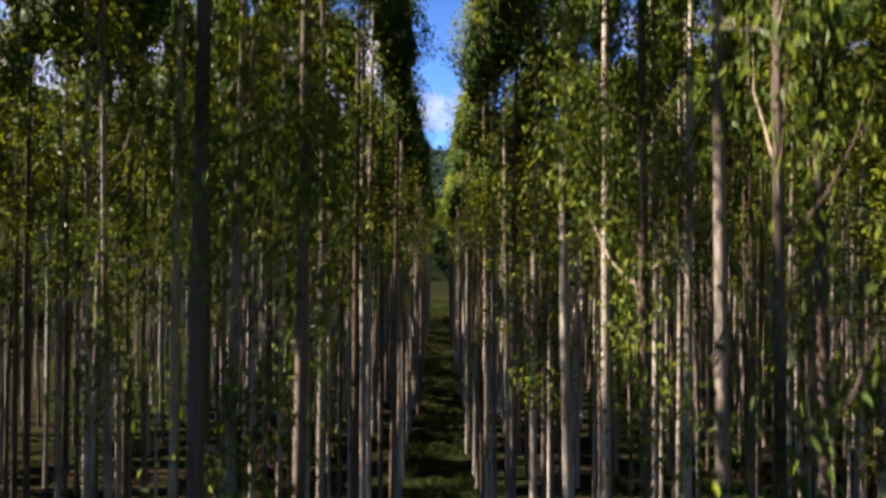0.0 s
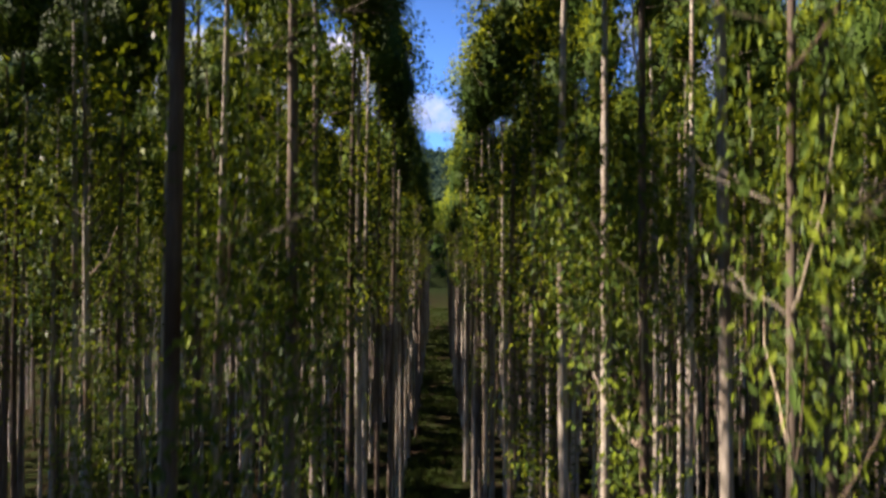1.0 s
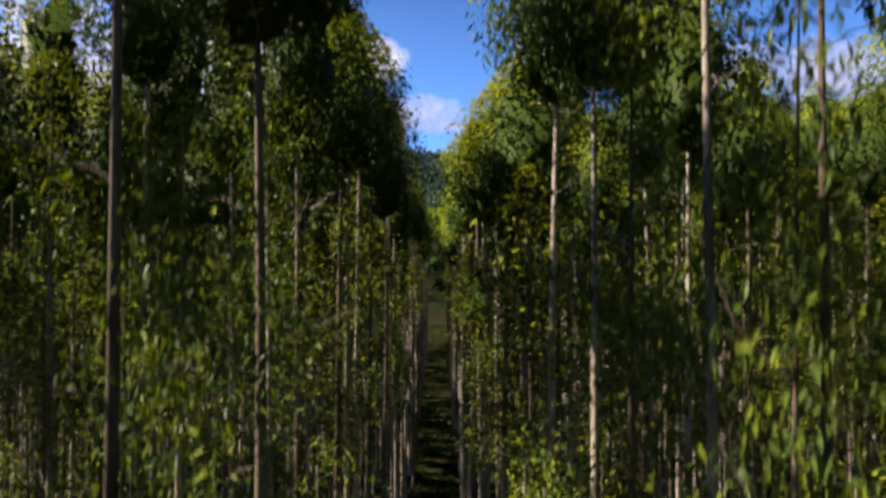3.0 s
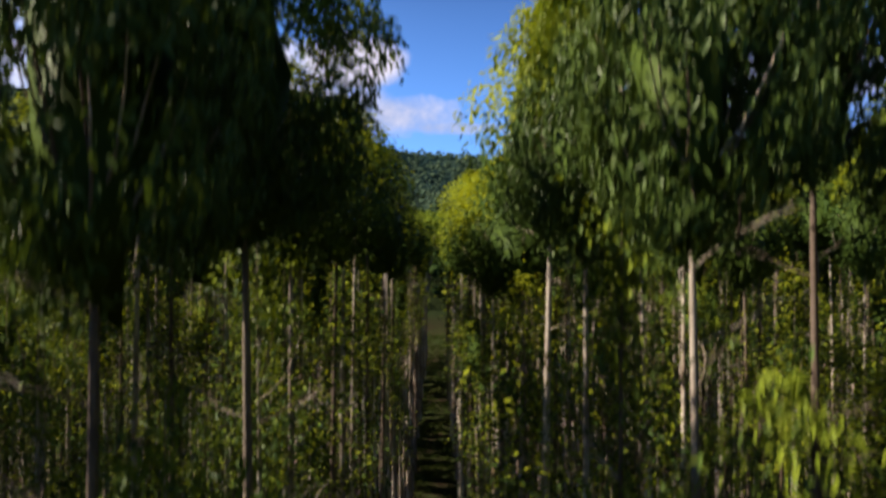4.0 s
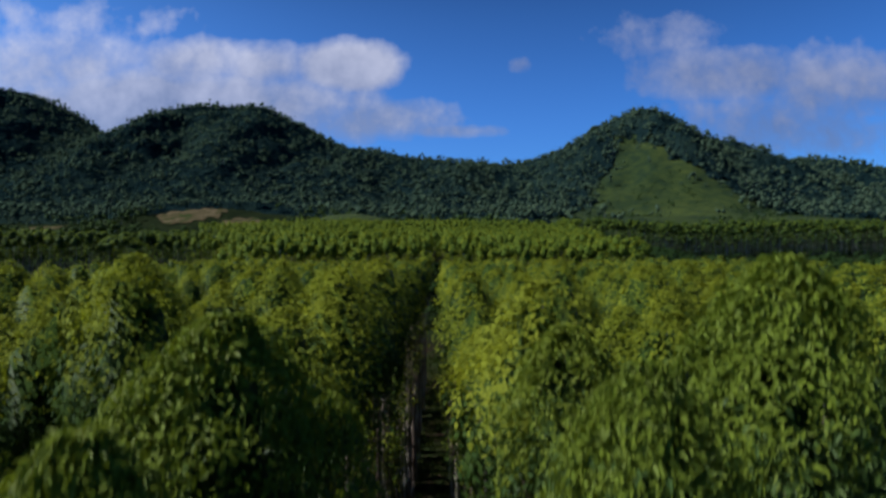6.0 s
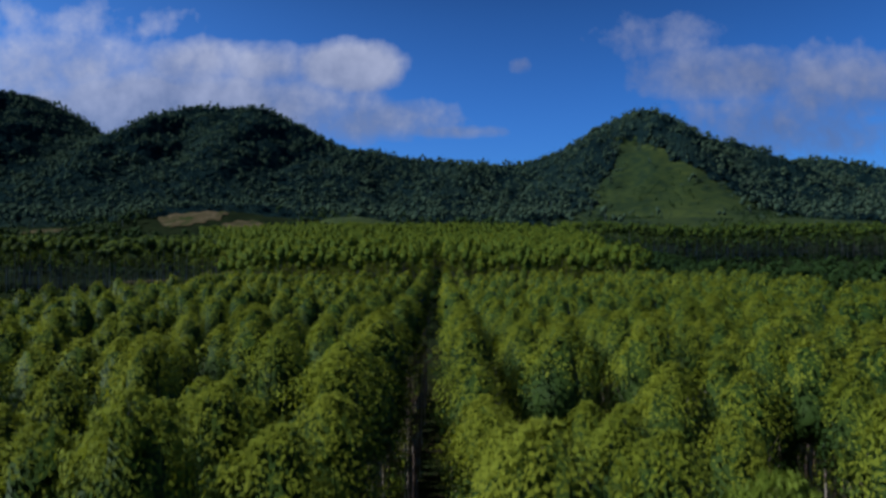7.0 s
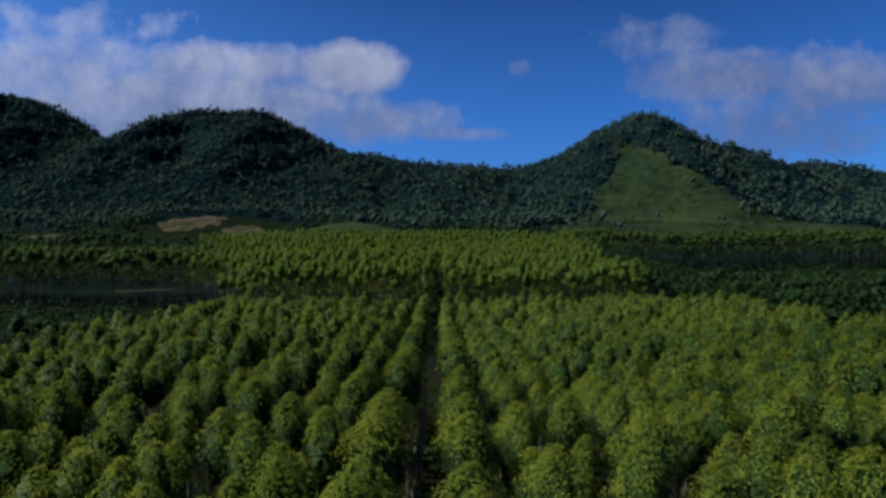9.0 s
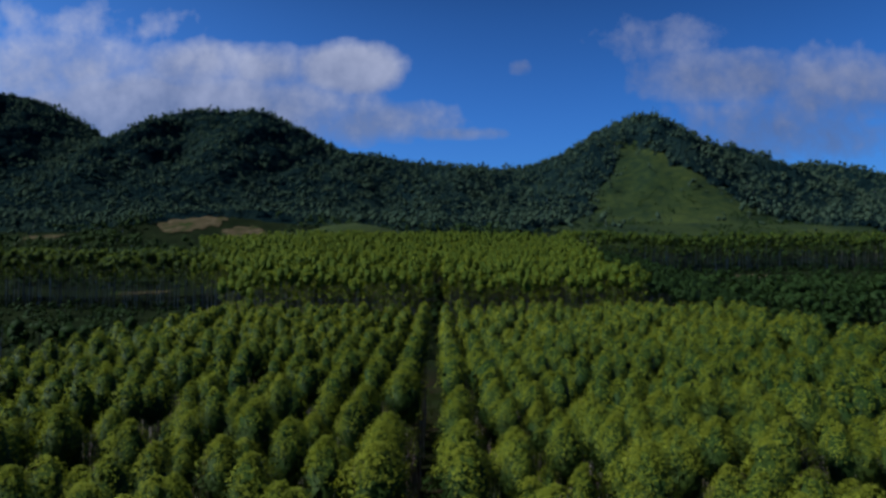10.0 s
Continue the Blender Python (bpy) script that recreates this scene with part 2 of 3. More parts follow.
CREST = [(-1700, 180), (-1300, 270), (-980, 308), (-900, 313), (-840, 282), (-730, 207), (-640, 231), (-545, 278), (-380, 281), (-290, 233), (-195, 187),
         (-60, 166), (70, 152), (200, 156), (260, 176), (340, 228), (425, 274), (530, 214), (690, 152), (820, 165), (880, 138), (990, 66), (1300, 40), (1800, 20)]


def wave(x, y, size, seed):
    """Smooth rolling noise from a few sine waves."""
    r = np.random.default_rng(seed)
    out = 0
    for k in range(7):
        a, p, s = r.uniform(0, 6.28), r.uniform(0, 6.28), r.uniform(0.6, 1.9)
        out = out + np.sin((x * np.cos(a) + y * np.sin(a)) * s * 6.28 / size + p) / (0.6 + s)
    return out / 3.0


def crest(x):
    xs, zs = np.array(CREST, dtype=float).T
    return sum(np.interp(x + d, xs, zs) for d in (-24, -12, 0, 12, 24)) / 5


def ground_z(x, y):
    x, y = np.asarray(x, dtype=float), np.asarray(y, dtype=float)
    rise = np.interp(y, [-3000, 80, 114, 135, 160, 200, 250, 333, 480, 560, 700, 5000], [0, 0, 1.2, 3.4, 6.8, 10, 13.5, 20, 37, 50, 76, 76])
    climb = smooth((y - 690) / 610) ** 1.15
    spur = 1 + 0.30 * wave(x, y * 0.35, 300, 3) * climb * (1 - climb) * 4 + 0.10 * wave(x, y, 110, 4) * climb * (1 - climb) * 4
    fall = 1 - 0.5 * smooth((y - 1310) / 900)
    dips = 0.06 * wave(x, y, 9.0, 5) + 2.5 * wave(x, y, 190, 6) * smooth((y - 140) / 150)
    gully = -6.0 * smooth((np.abs(x - 7) - 51) / 30) * smooth((200 - y) / 60) * smooth((y + 10) / 50)
    knoll = 17 * np.exp(-((x + 240) / 110) ** 2 - ((y - 662) / 58) ** 2) + 20 * np.exp(-((x + 80) / 60) ** 2 - ((y - 550) / 45) ** 2) + 26 * np.exp(-((x - 390) / 95) ** 2) * climb * (1 - climb) * 4
    return rise + knoll + climb * spur * crest(x) * fall + dips + gully


def ground():
    def steps(a, b, first, growth):
        out, s = [a], first
        while out[-1] < b:
            out.append(out[-1] + s)
            s *= growth
        return out
    right = steps(0, 2600, 1.6, 1.033)
    xs = np.array([-v for v in right[:0:-1]] + right)
    ys = np.array([-v - 0.0 for v in steps(0, 900, 3.0, 1.12)[:0:-1]] + steps(0, 3600, 1.9, 1.018))
    gx, gy = np.meshgrid(xs, ys, indexing="ij")
    verts = np.stack([gx, gy, ground_z(gx, gy)], -1).reshape(-1, 3)
    i, j = np.meshgrid(np.arange(len(xs) - 1), np.arange(len(ys) - 1), indexing="ij")
    a = i * len(ys) + j
    faces = np.stack([a, a + len(ys), a + len(ys) + 1, a + 1], -1).reshape(-1, 4)
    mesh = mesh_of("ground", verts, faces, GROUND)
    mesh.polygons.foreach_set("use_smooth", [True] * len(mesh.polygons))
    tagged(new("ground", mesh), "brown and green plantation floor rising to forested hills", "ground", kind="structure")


ground()

# ---- plantation trees ----
TREE_H = 23.4


def crown_radius(z):
    """How far the leaves of the pointed dome reach from the stem at a height."""
    return np.interp(z, [19.2, 19.8, 20.4, 21.0, 21.6, 22.2, 22.7, 23.1, 23.5], [0.15, 0.46, 0.86, 1.06, 1.08, 0.93, 0.68, 0.42, 0.05])


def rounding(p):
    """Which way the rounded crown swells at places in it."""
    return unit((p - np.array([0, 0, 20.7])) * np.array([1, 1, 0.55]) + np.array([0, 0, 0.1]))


def crown_places(n, clumps, rand, low=0.30, ragged=False, tight=False, fresh_from=21.8, fresh_low=0.25):
    """Places of leaves in one crown, the way they face, and the middles of the clumps: a lobed pointed dome over loose sprays.
    low: the share in the sprays; ragged: an open young crown of sprays alone along most of the stem;
    tight: close tufts with gaps between them; fresh_from: the height from which young leaves
    cover the dome; fresh_low: their share in the sprays."""
    n_low = int(n * low)
    n_top = n - n_low
    k = max(3, int(clumps * low))
    p1, p2, p3 = rand.uniform(0, 6.28, 3)
    tuft_z = 19.9 + 3.4 * rand.random(clumps - k) ** 0.85
    tuft_a = rand.uniform(0, 2 * np.pi, clumps - k)
    tuft_out = rand.uniform(0.76, 1.24, clumps - k)
    pick = rand.integers(0, clumps - k, n_top)
    loose = rand.random(n_top) < (0.1 if tight else 0.3)
    spread = 0.155 if tight else 0.25
    z = np.where(loose, 19.6 + 3.8 * rand.random(n_top) ** 0.75, tuft_z[pick] + rand.normal(0, spread, n_top))
    z = np.clip(z, 19.3, 23.42)
    reach = crown_radius(z)
    a = np.where(loose, rand.uniform(0, 2 * np.pi, n_top), tuft_a[pick] + rand.normal(0, spread, n_top) / np.maximum(reach, 0.35))
    lobe = 1 + 0.10 * np.sin(2 * a + p3 - 0.9 * z) + 0.09 * np.sin(3 * a + p1 + 1.2 * z) + 0.07 * np.sin(5 * a + p2 - 2.1 * z)
    r = reach * lobe * np.where(loose, 1.0, tuft_out[pick]) * (1.03 - 0.5 * rand.random(n_top) ** 2.0)
    dome = np.stack([r * np.cos(a), r * np.sin(a), z], 1)
    face = unit(rounding(dome) + rand.normal(0, 0.16, (n_top, 3)))
    spray_z = rand.uniform(11.8, 23.0, k) if ragged else rand.uniform(12.4, 18.8, k)
    spray_a = rand.uniform(0, 2 * np.pi, k)
    spray_r = rand.uniform(0.12, 1.0, k) * (np.interp(spray_z, [11.5, 16, 19, 23.4], [0.6, 1.0, 0.85, 0.15]) if ragged else 0.85)
    spray = np.stack([spray_r * np.cos(spray_a), spray_r * np.sin(spray_a), spray_z], 1)
    pick = rand.integers(0, k, n_low)
    drift = rand.normal(0, 1, (n_low, 3)) * np.array([0.22, 0.22, 0.40])
    places = np.concatenate([dome, spray[pick] + drift])
    face = np.concatenate([face, unit(drift + np.array([0, 0, 0.35]))])
    # bright young over dark mature leaves: real growth plus painted light and shade
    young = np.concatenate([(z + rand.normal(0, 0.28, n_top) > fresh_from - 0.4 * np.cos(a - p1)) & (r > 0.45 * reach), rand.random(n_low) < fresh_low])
    tuft_r = crown_radius(tuft_z) * 0.8
    mid = np.concatenate([np.stack([tuft_r * np.cos(tuft_a), tuft_r * np.sin(tuft_a), tuft_z], 1), spray])
    return places, face, mid, young


def inner_leaves(rand, sides=6, share=0.72):
    """The close inner foliage of a dome, as one ragged closed shell behind the outer leaves."""
    zs = np.array([20.0, 20.5, 21.0, 21.5, 22.0, 22.4, 22.8])
    a = np.arange(sides) * 2 * np.pi / sides
    r = crown_radius(zs)[:, None] * share * rand.uniform(0.66, 1.16, (len(zs), sides))
    twist = a[None, :] + rand.normal(0, 0.18, (len(zs), sides))
    ring = np.stack([r * np.cos(twist), r * np.sin(twist), zs[:, None] + rand.normal(0, 0.22, (len(zs), sides))], -1).reshape(-1, 3)
    verts = np.concatenate([ring, [[0, 0, 19.7], [0, 0, 23.0]]])
    k, i = np.meshgrid(np.arange(len(zs) - 1), np.arange(sides), indexing="ij")
    p, q = k * sides + i, k * sides + (i + 1) % sides
    low = np.stack([p, q, q + sides], -1).reshape(-1, 3)
    high = np.stack([p, q + sides, p + sides], -1).reshape(-1, 3)
    top, foot, last = len(ring) + 1, len(ring), (len(zs) - 1) * sides
    caps = [(last + j, last + (j + 1) % sides, top) for j in range(sides)] + [((j + 1) % sides, j, foot) for j in range(sides)]
    return verts, np.concatenate([low, high, np.array(caps)])


def stem_path(rand, bend=0.16):
    z = np.linspace(0, TREE_H - 0.35, 13)
    p, q = rand.uniform(0, 6.28, 2)
    amp = bend * rand.uniform(0.4, 1.0)
    x = amp * (np.sin(z / 6.0 + p) - np.sin(p)) * z / TREE_H
    y = amp * (np.sin(z / 5.0 + q) - np.sin(q)) * z / TREE_H
    return np.stack([x, y, z], 1)


def branch_path(start, end, rand, sag=0.16):
    t = np.linspace(0, 1, 5)[:, None]
    bow = np.array([0, 0, -sag]) * np.linalg.norm(end - start)
    return start + (end - start) * t + 4 * bow * t * (1 - t) + rand.normal(0, 0.015, (5, 3)) * (t > 0)


def plantation_tree(leaves, clumps, size, branches, seed, fine=False, core=0.6, low=0.3, ragged=False):
    """A tall slender plantation tree: bare pale stem, thin branches, leafy dome."""
    rand = np.random.default_rng(seed)
    tree = new("plantation_tree")
    path = stem_path(rand)
    radii = np.interp(path[:, 2], [0, 0.6, 6, 15, 19.5, 22, TREE_H], [0.115, 0.09, 0.072, 0.05, 0.030, 0.012, 0.006])
    part("trunk", mesh_of("trunk", *tube(path, radii, 9), BARK, smooth_faces=True), tree)
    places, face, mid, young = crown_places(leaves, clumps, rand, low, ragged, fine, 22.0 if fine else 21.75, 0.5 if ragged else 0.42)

    def stem(z):
        z = np.asarray(z, dtype=float)
        return np.stack([np.interp(z, path[:, 2], path[:, 0]), np.interp(z, path[:, 2], path[:, 1]), 0 * z], -1)

    places = places + stem(places[:, 2])
    k, wide, hang, loose = (6, 0.38, 1.25, 0.5) if fine else (4, 0.42, 1.0, 0.25)
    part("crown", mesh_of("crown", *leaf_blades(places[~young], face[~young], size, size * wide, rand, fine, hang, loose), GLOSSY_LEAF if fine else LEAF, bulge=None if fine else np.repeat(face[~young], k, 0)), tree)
    part("young_foliage", mesh_of("young_foliage", *leaf_blades(places[young], face[young], size * 0.95, size * 0.95 * wide, rand, fine, hang, loose), FRESH_LIT_LEAF if fine else YOUNG_LIT, bulge=None if fine else np.repeat(face[young], k, 0)), tree, "yellow-green young leaves, brightened to carry sunlit tops")["kind"] = "stuff"
    if core:
        v, tris = inner_leaves(rand, 7, core)
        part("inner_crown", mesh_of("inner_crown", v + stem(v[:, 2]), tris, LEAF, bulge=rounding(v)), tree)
    order = np.argsort(-np.linalg.norm(mid[:, :2], axis=1))
    for k, i in enumerate(order[: branches]):
        out = np.linalg.norm(mid[i, :2])
        root = max(8.5, mid[i, 2] - 0.4 - 0.8 * out)
        s, e = stem(root) + np.array([0, 0, root]), mid[i] + stem(mid[i, 2])
        part("branch", mesh_of("branch", *tube(branch_path(s, e, rand), np.linspace(0.012 + 0.009 * out, 0.005, 5), 5), TWIG), tree)
    for k in range(branches // 3 + 1):
        z, a, ln = rand.uniform(16.5, 19.8), rand.uniform(0, 6.28), rand.uniform(0.5, 1.05)
        s = stem(z) + np.array([0, 0, z])
        limb = part("dead_branch", mesh_of("dead_branch", *tube(branch_path(s, s + np.array([ln * np.cos(a), ln * np.sin(a), 0.35 * ln]), rand, -0.03), np.linspace(0.009, 0.003, 5), 5), DEAD), tree, "bare grey dead branch")
        if fine:
            for side in (-0.7, 0.6):
                fork = s + np.array([ln * np.cos(a), ln * np.sin(a), 0.35 * ln]) * 0.5 + np.array([0, 0, 0.03 * ln])
                end = fork + 0.45 * ln * np.array([np.cos(a + side), np.sin(a + side), 0.5])
                part("twig", mesh_of("twig", *tube(branch_path(fork, end, rand, -0.05), np.linspace(0.008, 0.003, 5), 4), DEAD), limb)
    return tagged(tree, "tall slender plantation tree with pale stem and leafy dome", "tree", "plantation rows")


STEP_X, STEP_Y = 2.8, 2.2


def row_sites():
    """Where the trees of the planted block stand: rows along y on both sides of a four metre lane."""
    # the trees beside the camera's rise: x, y, height, width, turn
    sites = [(-1.82, 3.64, 0.997, 0.95, 20), (-1.75, 6.17, 1.02, 1.2, 110), (-2.1, 8.4, 0.88, 0.95, 240), (-2.0, 4.9, 0.82, 0.85, 300), (1.95, 3.0, 0.83, 0.62, 70), (2.1, 4.15, 1.01, 0.84, 310),
             (2.0, 7.1, 1.01, 0.96, 200), (2.05, 5.6, 0.88, 0.95, 310), (4.1, 5.95, 1.046, 1.0, 150), (4.8, 4.4, 0.95, 0.9, 15)]
    r = np.random.default_rng(21)
    for side in (-1, 1):
        for k in range(21):
            x = side * (2.0 + STEP_X * k)
            if not -44 < x < 59:
                continue
            shift = r.uniform(0, STEP_Y)
            for j in range(72):
                y = -19.0 + shift + STEP_Y * j
                px, py = x + r.normal(0, 0.14), y + r.normal(0, 0.2)
                leads = r.random() < 0.72
                tall, wide = (r.uniform(0.95, 1.05), r.uniform(1.0, 1.22)) if leads else (r.uniform(0.76, 0.88), r.uniform(0.8, 1.08)) if y < 40 else (r.uniform(0.86, 0.94), r.uniform(0.8, 1.0))
                if k == 0 and leads:
                    wide *= 1.12
                turn, gone = r.uniform(0, 360), r.random() < 0.06
                if y > 114 + r.normal(0, 0.6) or gone or (abs(px) < 6 and -2.4 < py < 9.2 and (abs(px) < 3 or py > 3) and px > -3):
                    continue
                if abs(px) < 3 and -2.8 < py < 9.3:
                    continue
                sites.append((px, py, tall, wide, turn))
    return sites


SITES = row_sites()
closest = [s for s in SITES if abs(s[0]) < 5.3 and 0.5 < s[1] < 8.8]
near = [s for s in SITES if s not in closest and abs(s[0]) < 0.85 * s[1] + 3.0 and 0.0 < s[1] < 19.0]
middle = [s for s in SITES if s not in closest and abs(s[0]) < 0.8 * s[1] + 1.5 and 19.0 <= s[1] < 45.0]
middle = sorted(middle, key=lambda s: s[1] + 0.3 * abs(s[0]))[:165]


def plant(sites, kinds):
    for i, (x, y, tall, wide, turn) in enumerate(sites):
        m = pose(x, y, float(ground_z(x, y)) - 0.05, 0, 0, turn) @ Matrix.Diagonal((wide, wide, tall, 1))
        if i < len(kinds):
            kinds[i].matrix_basis = m
        else:
            ob = copy_thing(kinds[i % len(kinds)], Matrix())
            ob.matrix_basis = m
        if tall < 0.95:
            tagged(kinds[i] if i < len(kinds) else ob, "shorter plantation tree with narrow crown between taller neighbours", "tree", "plantation rows")
        else:
            tagged(kinds[i] if i < len(kinds) else ob, "tall slender plantation tree with pale stem and leafy dome", "tree", "plantation rows")


tall_ones = lambda sites: [s for s in sites if s[2] >= 0.93]
short_ones = lambda sites: [s for s in sites if s[2] < 0.93]
plant(tall_ones(closest), [plantation_tree(18000, 96, 0.096, 14, 100 + k, True, 0.4, 0.06) for k in range(5)])
plant(short_ones(closest), [plantation_tree(5600, 76, 0.105, 12, 130 + k, True, 0.0, 0.93, True) for k in range(3)])
plant(tall_ones(near), [plantation_tree(5200, 70, 0.125, 7, 150 + k, False, 0.5, 0.24) for k in range(6)])
plant(short_ones(near), [plantation_tree(4800, 76, 0.135, 6, 180 + k, False, 0.0, 0.85, True) for k in range(3)])
plant(tall_ones(middle), [plantation_tree(2700, 54, 0.16, 3, 200 + k, False, 0.64, 0.2) for k in range(6)])
plant(short_ones(middle), [plantation_tree(2200, 56, 0.175, 3, 230 + k, False, 0.35, 0.75, True) for k in range(3)])


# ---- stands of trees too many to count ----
def stand(name, label, sites, leaves, size, material, seed, clumps=24, sides=5, low=0.25, stems=BARK, category="forest", core=0.0, tops=YOUNG_LIT, fresh_from=21.4):
    """Leaves and stems of many trees: each row of sites is x, y, height factor, width factor, turn."""
    rand = np.random.default_rng(seed)
    leaf_v, leaf_n, fresh, stem_v, stem_f, core_v, core_n, core_t, at, core_at = [], [], [], [], [], [], [], [], 0, 0
    base = ground_z(np.array(sites)[:, 0], np.array(sites)[:, 1])
    for (x, y, tall, wide, turn), z0 in zip(sites, base):
        spread, spot = np.array([wide, wide, tall]), np.array([x, y, z0])
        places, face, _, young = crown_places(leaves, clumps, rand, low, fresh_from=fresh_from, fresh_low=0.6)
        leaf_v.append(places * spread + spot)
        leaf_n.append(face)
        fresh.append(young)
        if core:
            v, tris = inner_leaves(rand, sides + 2, core)
            core_v.append(v * spread + spot)
            core_n.append(rounding(v))
            core_t.append(tris + core_at)
            core_at += len(v)
        bend = rand.normal(0, 0.08, (4, 3)) * np.array([1, 1, 0])
        path = (np.array([[0, 0, -0.1], [0, 0, 8], [0, 0, 16], [0, 0, 22.0]]) + bend) * np.array([1, 1, tall]) + spot
        v, f = tube(path, np.array([0.115, 0.082, 0.055, 0.012]) * min(wide, 1.2), sides)
        stem_v.append(v)
        stem_f.append(f + at)
        at += len(v)
    v, f = leaf_blades(np.concatenate(leaf_v), np.concatenate(leaf_n), size, size * 0.55, rand)
    tris = (np.concatenate(core_t) if core else np.zeros((0, 3), dtype=int)) + len(v)
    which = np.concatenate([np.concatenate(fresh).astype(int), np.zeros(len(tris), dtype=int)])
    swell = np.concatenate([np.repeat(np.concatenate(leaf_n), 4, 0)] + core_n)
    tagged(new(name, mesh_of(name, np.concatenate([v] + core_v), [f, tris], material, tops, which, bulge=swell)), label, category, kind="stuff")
    tagged(new(name + "_stems", mesh_of(name + "_stems", np.concatenate(stem_v), np.concatenate(stem_f), stems)),
           "pale slender stems of " + label, "tree stems", kind="stuff")


taken = set(closest) | set(near) | set(middle)
rest = [s for s in SITES if s not in taken]
seen = lambda s: abs(s[0]) < 0.82 * s[1] + 3.0
close_rest = [s for s in rest if s[1] < 72 and seen(s)]
far_rest = [s for s in rest if s[1] >= 72]
side_rest = [s for s in rest if s[1] < 72 and not seen(s)]
stand("plantation_canopy", "dense sunlit plantation rows with leafy domes", close_rest, 640, 0.225, LEAF, 31, 40, 4, 0.17, core=0.72)
behind = [s for s in side_rest if abs(s[0]) < 13 and s[1] > -16]
side_rest = [s for s in side_rest if s not in behind]
stand("plantation_rear", "leafy plantation rows along the lane", behind, 800, 0.2, LEAF, 34, 34, 6, 0.2, core=0.66)
stand("plantation_flank", "outer plantation rows beside the lane", side_rest, 60, 0.66, LEAF, 33, 20, 4, 0.25, core=0.7)
stand("plantation_edge", "far rows of the planted block with leafy domes", far_rest, 210, 0.36, LEAF, 32, 26, 3, 0.1, core=0.72)


def grid_sites(x0, x1, y0, y1, dx, dy, seed, tall=(0.9, 1.05), wide=(0.95, 1.3), keep=lambda x, y: True):
    r = np.random.default_rng(seed)
    out = []
    for x in np.arange(x0, x1, dx):
        for y in np.arange(y0, y1, dy):
            px, py = x + r.normal(0, 0.24 * dx), y + r.normal(0, 0.26 * dy)
            if keep(px, py):
                out.append((px, py, r.uniform(*tall), r.uniform(*wide), r.uniform(0, 360)))
    return out


def in_second_block(x, y):
    """The second planted block: it widens to one side as it climbs."""
    ragged = 4.0 * np.sin(y / 13.0) + 3.0 * np.sin(x / 7.0)
    return (y > 157 + 0.4 * ragged) & (y < 438 + 26 * np.sin(x / 37.0 + 2.6) + 2 * ragged) & (x > -54 - 0.42 * (y - 160) + 2 * ragged) & (x < 56 + 0.16 * (y - 160) + ragged) & ((np.abs(x) > 2.2) | (y > 240))


centre = grid_sites(-165, 110, 157, 456, 3.6, 3.7, 41, tall=(0.84, 1.06), wide=(1.0, 1.7), keep=in_second_block)
left_block = grid_sites(-260, -90, 246, 286, 4.6, 4.2, 42, tall=(0.84, 1.06), wide=(1.5, 2.1), keep=lambda x, y: x < -91 - 0.4 * (y - 250))
right_block = grid_sites(110, 350, 395, 435, 4.9, 4.2, 43, tall=(0.78, 1.06), wide=(1.6, 2.4))
slope_sites = [(x, y, tall * (1.0 - 0.011 * (x - 56 - 0.16 * (y - 160))), wide, turn) for x, y, tall, wide, turn in
               grid_sites(52, 140, 160, 345, 4.2, 4.4, 44, tall=(0.86, 1.0), wide=(1.2, 1.8), keep=lambda x, y: 3 < x - 56 - 0.16 * (y - 160) < 40 and not in_second_block(x, y))]
stand("hillside_stand", "second planted block on rising ground", centre, 56, 0.85, FAR_LEAF, 51, 22, 3, 0.42, core=0.7)
# slope facing away: its shade is painted in with the dark leaf
stand("far_slope_trees", "planted trees stepping down the far slope, shade painted into dark leaves", slope_sites, 56, 1.0, BUSH_SHADE_LEAF, 54, 18, 3, 0.2, TWIG, core=0.72, tops=BUSH_SHADE_LEAF)
# left stand: dark leaves carry painted shade below lighter tops
stand("shaded_stand", "tall plantation stand with bare stems, shade painted into dark leaves", left_block, 90, 1.0, BUSH_SHADE_LEAF, 52, 24, 3, 0.3, BARK, core=0.75, tops=FAR_LEAF)
stand("far_stand", "distant plantation stand with bare stems", right_block, 70, 1.05, BUSH_SHADE_LEAF, 53, 20, 3, 0.16, BARK, core=0.75, tops=FAR_LEAF)


